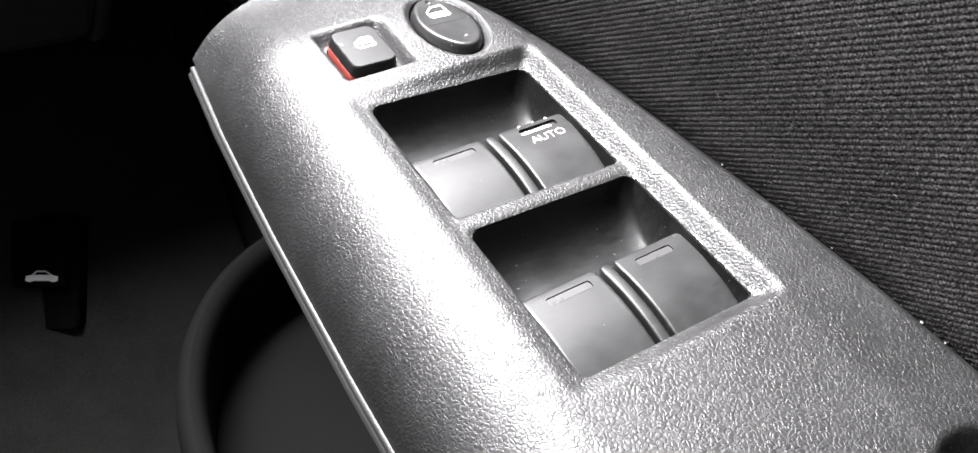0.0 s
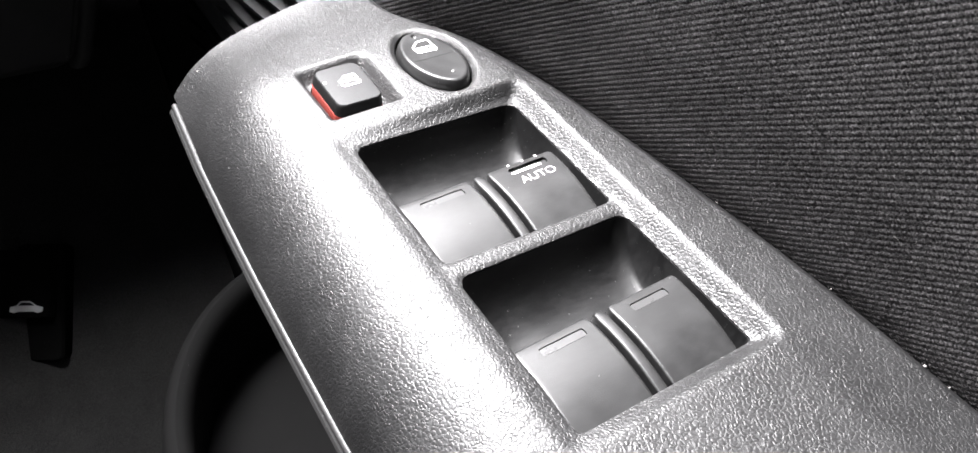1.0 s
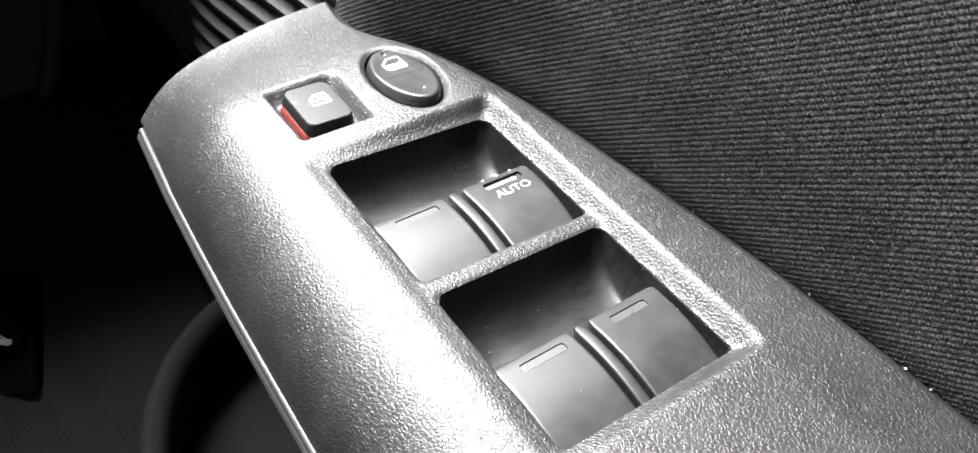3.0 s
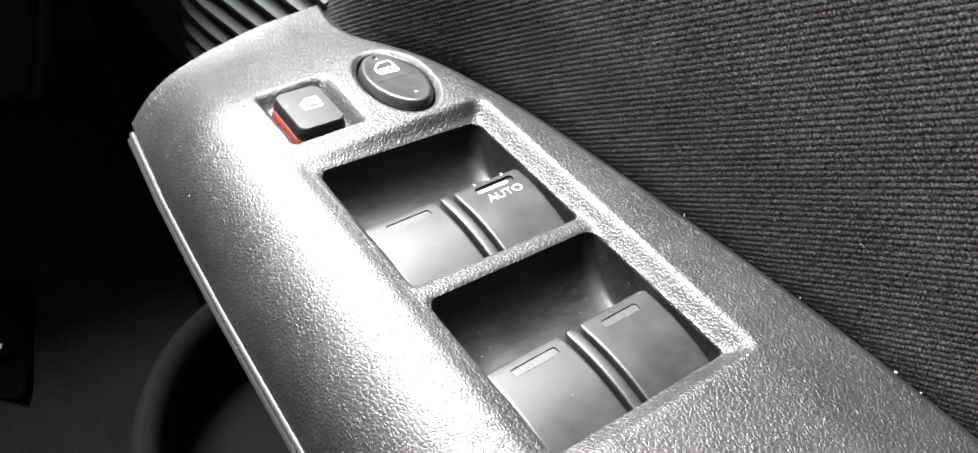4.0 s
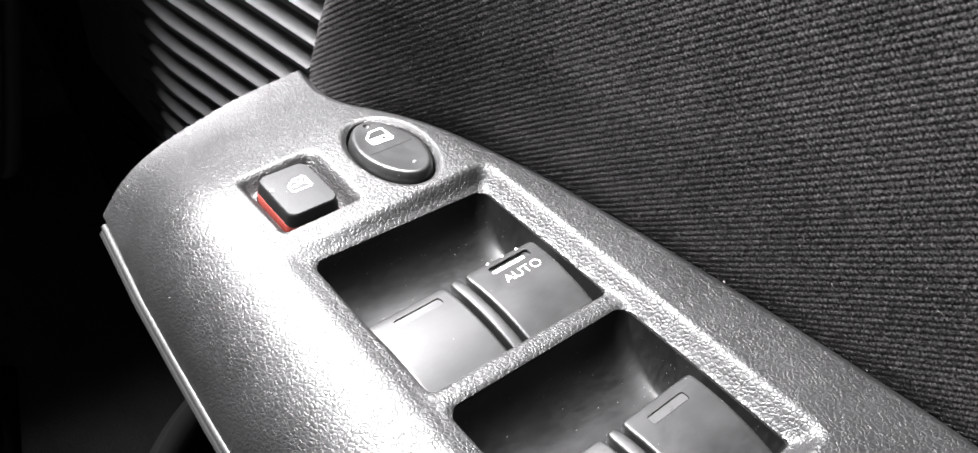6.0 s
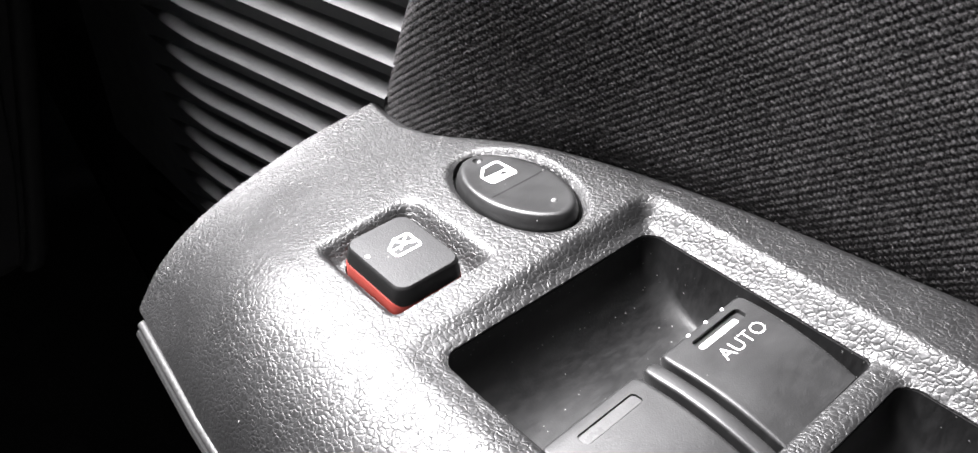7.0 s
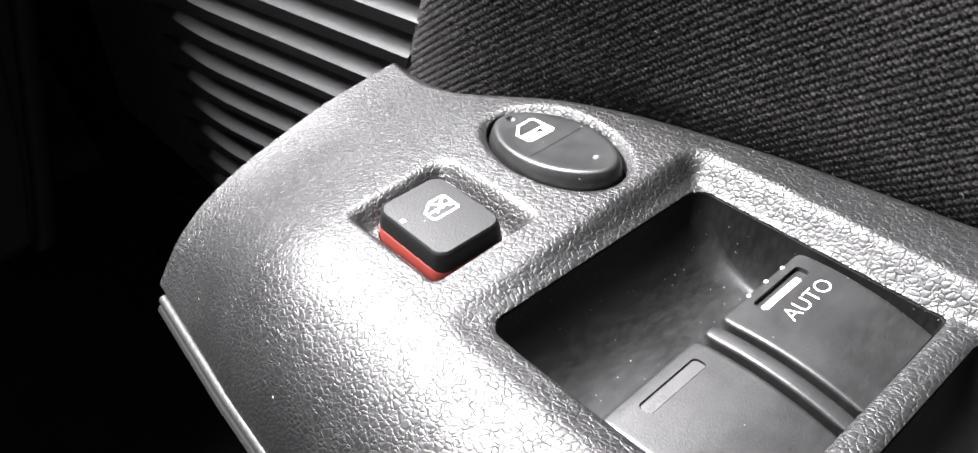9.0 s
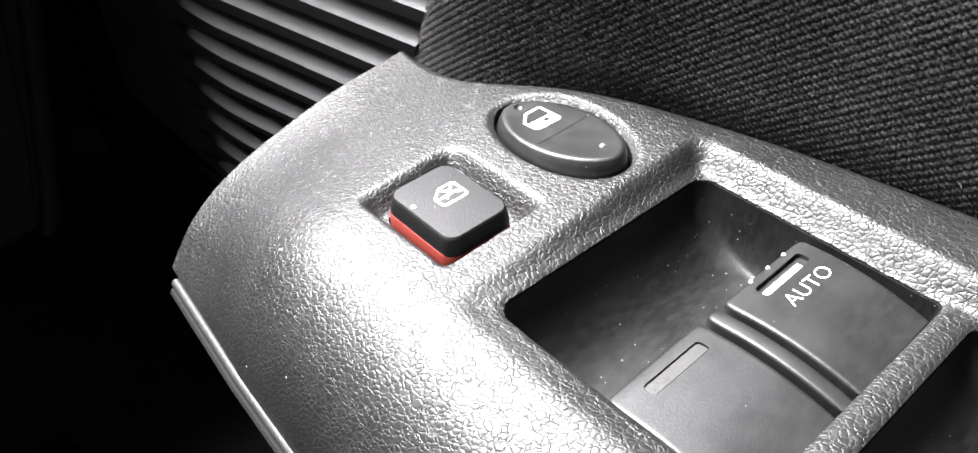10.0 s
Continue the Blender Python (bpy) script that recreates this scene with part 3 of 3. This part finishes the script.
# ---- door: armrest body, lower panel, sill ----
arm = root("armrest_body", (0, -60, -95), "black plastic armrest body beneath the switch panel", "armrest")
part("body", loops_bm([[(x, y, -95) for x, y in ((-30, -196), (28, -196), (28, 60), (-26, 60))], [(x, y, -34) for x, y in ((-54, -196), (28, -196), (28, 70), (-46, 70))], [(x, y, -20) for x, y in ((-40, -196), (28, -196), (28, 70), (-38, 70))]]), DARK, arm)
door_card = root("door_lower_panel", (34, 50, -520), "black grained plastic lower door panel", "door trim", kind="structure")
part("panel", box_bm(30, -600, -520, 60, 420, -96, 6), DARK, door_card)
part("upper_card", box_bm(34, -600, -96, 60, 60, -8, 1), DARK, door_card)
part("upper_back", box_bm(62, -600, -96, 90, 420, 104, 3), DARK, door_card)

# ---- footwell and dashboard ----
dash = root("dashboard", (-600, 520, 150), "black plastic dashboard with a knee panel beneath", "dashboard", kind="structure")
part("upper_dash", box_bm(-1400, 380, 30, 60, 900, 230, 40, 4), DARK, dash)
# unseen lip, placed so its shadow falls on the ribs and footwell
part("dash_shade_lip", box_bm(-1400, 258, 8, 60, 400, 200, 12, 3), DARK, dash)
# unseen block added by the door to fade the ribs' far ends
part("rib_shade_block", box_bm(-34, 222, 24, 60, 266, 110, 10, 3), DARK, dash)
part("knee_panel", loops_bm([rounded(-560, 352, 19, 560, 14, 4, 20), rounded(-560, 352, 11, 560, 14, 4, -60), rounded(-560, 350, -15, 560, 14, 4, -170), rounded(-560, 352, -23, 560, 14, 4, -194), rounded(-550, 362, -35, 550, 10, 4, -204)]), KNEE, dash)
# separate strip, added to stand for the panel's own rounded edge catching light
strip = []
for x, z in ((18, 18), (15, -20), (10, -60), (-3, -115), (-16, -168), (-22, -190), (-26, -196)):
    strip.append(rounded(x - 11, 344, x - 0.5, 358, 4, 5, z))
part("lit_edge_strip", loops_bm(strip), STRIP, dash, "rounded strip added for the knee panel's lit edge")
part("lower_knee_panel", loops_bm([rounded(-560, 348, -2, 354, 2, 3, -12), rounded(-560, 347, -23, 354, 2, 3, -140), rounded(-560, 349, -35, 354, 2, 3, -190)]), KNEE, dash, "lower knee panel parted by a narrow gap")
floor = new("floor", bpy.data.meshes.new("floor"))
bm = box_bm(-1450, -1300, -540, 62, 900, -520)
bm.transform(Matrix.Scale(MM, 4))
bm.to_mesh(floor.data)
bm.free()
floor.data.materials.append(CARPET)
tagged(floor, "black carpeted car floor", "floor", kind="structure")
toe = root("toe_board", (-300, 350, -520), "black carpeted toe board sloping up under the dashboard", "floor", kind="structure")
bm = bmesh.new()
a = [bm.verts.new(p) for p in ((-1400, 92, -520), (28, 92, -520), (28, 560, -74), (-1400, 560, -74))]
b = [bm.verts.new(p) for p in ((-1400, 600, -520), (28, 600, -520), (28, 600, -74), (-1400, 600, -74))]
bm.faces.new(a)
bm.faces.new(b[::-1])
for i in range(4):
    j = (i + 1) % 4
    bm.faces.new((a[i], b[i], b[j], a[j]))
part("carpet", bm, CARPET, toe)

# ---- boot release lever on the toe board ----
lever = root("release_lever", (-104, 287, -330), "black boot release lever with a pale car symbol", "lever")
seat_of = Matrix(((0.831, 0.301, -0.468, -104), (-0.537, 0.655, -0.532, 287), (0.146, 0.693, 0.706, -330), (0, 0, 0, 1)))


def on_lever(name, bm, mat, label=""):
    bm.transform(seat_of)
    return part(name, bm, mat, lever, label)


on_lever("housing", loops_bm([rounded(-26, -38, 21, 41, 5, 4, -60), rounded(-26, -38, 21, 41, 5, 4, -3), rounded(-24.5, -36.5, 19.5, 39.5, 4, 4, -1)]), POCKET, "black housing with a finger recess")
on_lever("handle", loops_bm([rounded(-21, -8, 17, 37, 3, 4, -1.5), rounded(-21, -8, 17, 37, 3, 4, 5.5), rounded(-20, -7, 16, 36, 2.4, 4, 7), rounded(-18.5, -5.5, 14.5, 34.5, 2, 4, 7.4)]), POCKET)
body = [(-11, -2.4), (-8.4, -3.3), (-5, -2.5), (4.6, -2.5), (7.6, -3.4), (10.6, -2.4), (11, 0.4), (7, 1.5), (-6.5, 1.5), (-10.6, 0.7)]
bm = bmesh.new()
bm.faces.new([bm.verts.new((x + 1, y - 1, 7.6)) for x, y in body])
on_lever("car_symbol", bm, PRINT, "pale printed car symbol")
roof = [(-6.0, 1.4), (-3.4, 3.9), (2.6, 3.9), (6.2, 1.4)]
on_lever("car_symbol_roof", strokes([[(x + 1, y - 1) for x, y in roof]], 0.9, lambda x, y: 7.6, 0.02), PRINT)

# ---- map pocket low on the door ----
pocket = root("map_pocket", (-30, 0, -515), "black plastic map pocket low on the door", "map pocket")
def rim_at(q):
    """The pocket's rim: along the door, then round to it in a wide curve."""
    if q < 0:
        return (-84 + 8 * (q + 1), 20 + 460 * q, -200)
    a = math.pi / 2 * q
    return (-76 + 105 * (1 - math.cos(a)), 20 + 128 * math.sin(a) ** 0.9, -200)


rim_path = [rim_at(q) for q in np.concatenate([np.linspace(-1.1, -0.05, 12), np.linspace(0, 1, 28)])]
wall = [(-7, -316), (7, -316), (7, -14), (6.2, -8), (4.6, -3.6), (2.4, -0.9), (0, 0), (-2.4, -0.9), (-4.6, -3.6), (-6.2, -8), (-7, -14)]
part("pocket_wall", sweep_bm(rim_path, wall), POCKET, pocket)
inside = [(x + 6, y - 5) for x, y, _ in rim_path] + [(30, 140), (30, -505)]
part("pocket_floor", loops_bm([[(x, y, z) for x, y in inside] for z in (-274, -262)]), POCKET, pocket)

# ---- the rest of the cabin ----
def shell(name, x0, y0, z0, x1, y1, z1, mat, label):
    bm = box_bm(x0, y0, z0, x1, y1, z1)
    bm.transform(Matrix.Scale(MM, 4))
    me = bpy.data.meshes.new(name)
    bm.to_mesh(me)
    bm.free()
    me.materials.append(mat)
    return tagged(new(name, me), label, "cabin", kind="structure")


shell("ceiling", -1450, -1300, 800, 120, 120, 830, LINING, "grey headlining of the car roof")
shell("wall_rear", -1450, -1330, -540, 120, -1300, 830, DARK, "dark rear of the cabin")
shell("wall_left", -1480, -1330, -540, -1450, 900, 830, DARK, "dark far side of the cabin")
shell("wall_front", -1450, 900, -540, 120, 930, 235, DARK, "dark bulkhead behind the dashboard")
# unseen wall, drawn forward to keep side light off the panel's rear
shell("wall_right_blocker", 90, -1300, 104, 120, -30, 800, DARK, "unseen dark wall that blocks light behind the side window")
shell("wall_right_front", 66, 425, -540, 120, 900, 320, DARK, "dark front door pillar and kick panel")


# ---- lint caught on the fabric ----
rng = random.Random(7)
bm = bmesh.new()
for _ in range(42):
    y, z = rng.uniform(-150, 60), rng.uniform(6, 96)
    if y > 70 - 0.53 * z:
        continue
    p = Vector((float(x_right(y)) - 0.6 - 0.035 * min(max(z - 4, 0), 30) + 0.00045 * max(z - 25, 0) ** 2, y, z))
    a, turn, length = rng.uniform(0, 2 * math.pi), rng.uniform(-0.9, 0.9), rng.uniform(0.5, 1.1) * (2.2 if rng.random() < 0.12 else 1)
    rows = []
    for k in range(5):
        rows.append([p + Vector((0.045 * math.cos(t), 0.045 * math.sin(t) * -math.sin(a), 0.045 * math.sin(t) * math.cos(a))) for t in (0, 2.09, 4.19)])
        p = p + Vector((rng.uniform(-0.10, 0.06), length / 4 * math.cos(a), length / 4 * math.sin(a)))
        a += turn / 2
    rings = [[bm.verts.new(q) for q in r] for r in rows]
    for r0, r1 in zip(rings, rings[1:]):
        for i in range(3):
            j = (i + 1) % 3
            bm.faces.new((r0[i], r0[j], r1[j], r1[i]))
for y, z, r in ((-122, 4.2, 0.34), (-128.5, 4.0, 0.25), (-96, 4.4, 0.2), (-61, 4.3, 0.22)):
    bit = bmesh.ops.create_icosphere(bm, subdivisions=1, radius=r)
    for v in bit["verts"]:
        v.co = Vector((v.co.x * rng.uniform(0.7, 1.3), v.co.y * rng.uniform(0.8, 1.5), v.co.z)) + Vector((float(x_right(y)) - 0.4, y, z - 0.6))
tagged(part("lint", bm, LINT), "pale specks and fibres of lint on the fabric", "lint", kind="stuff")
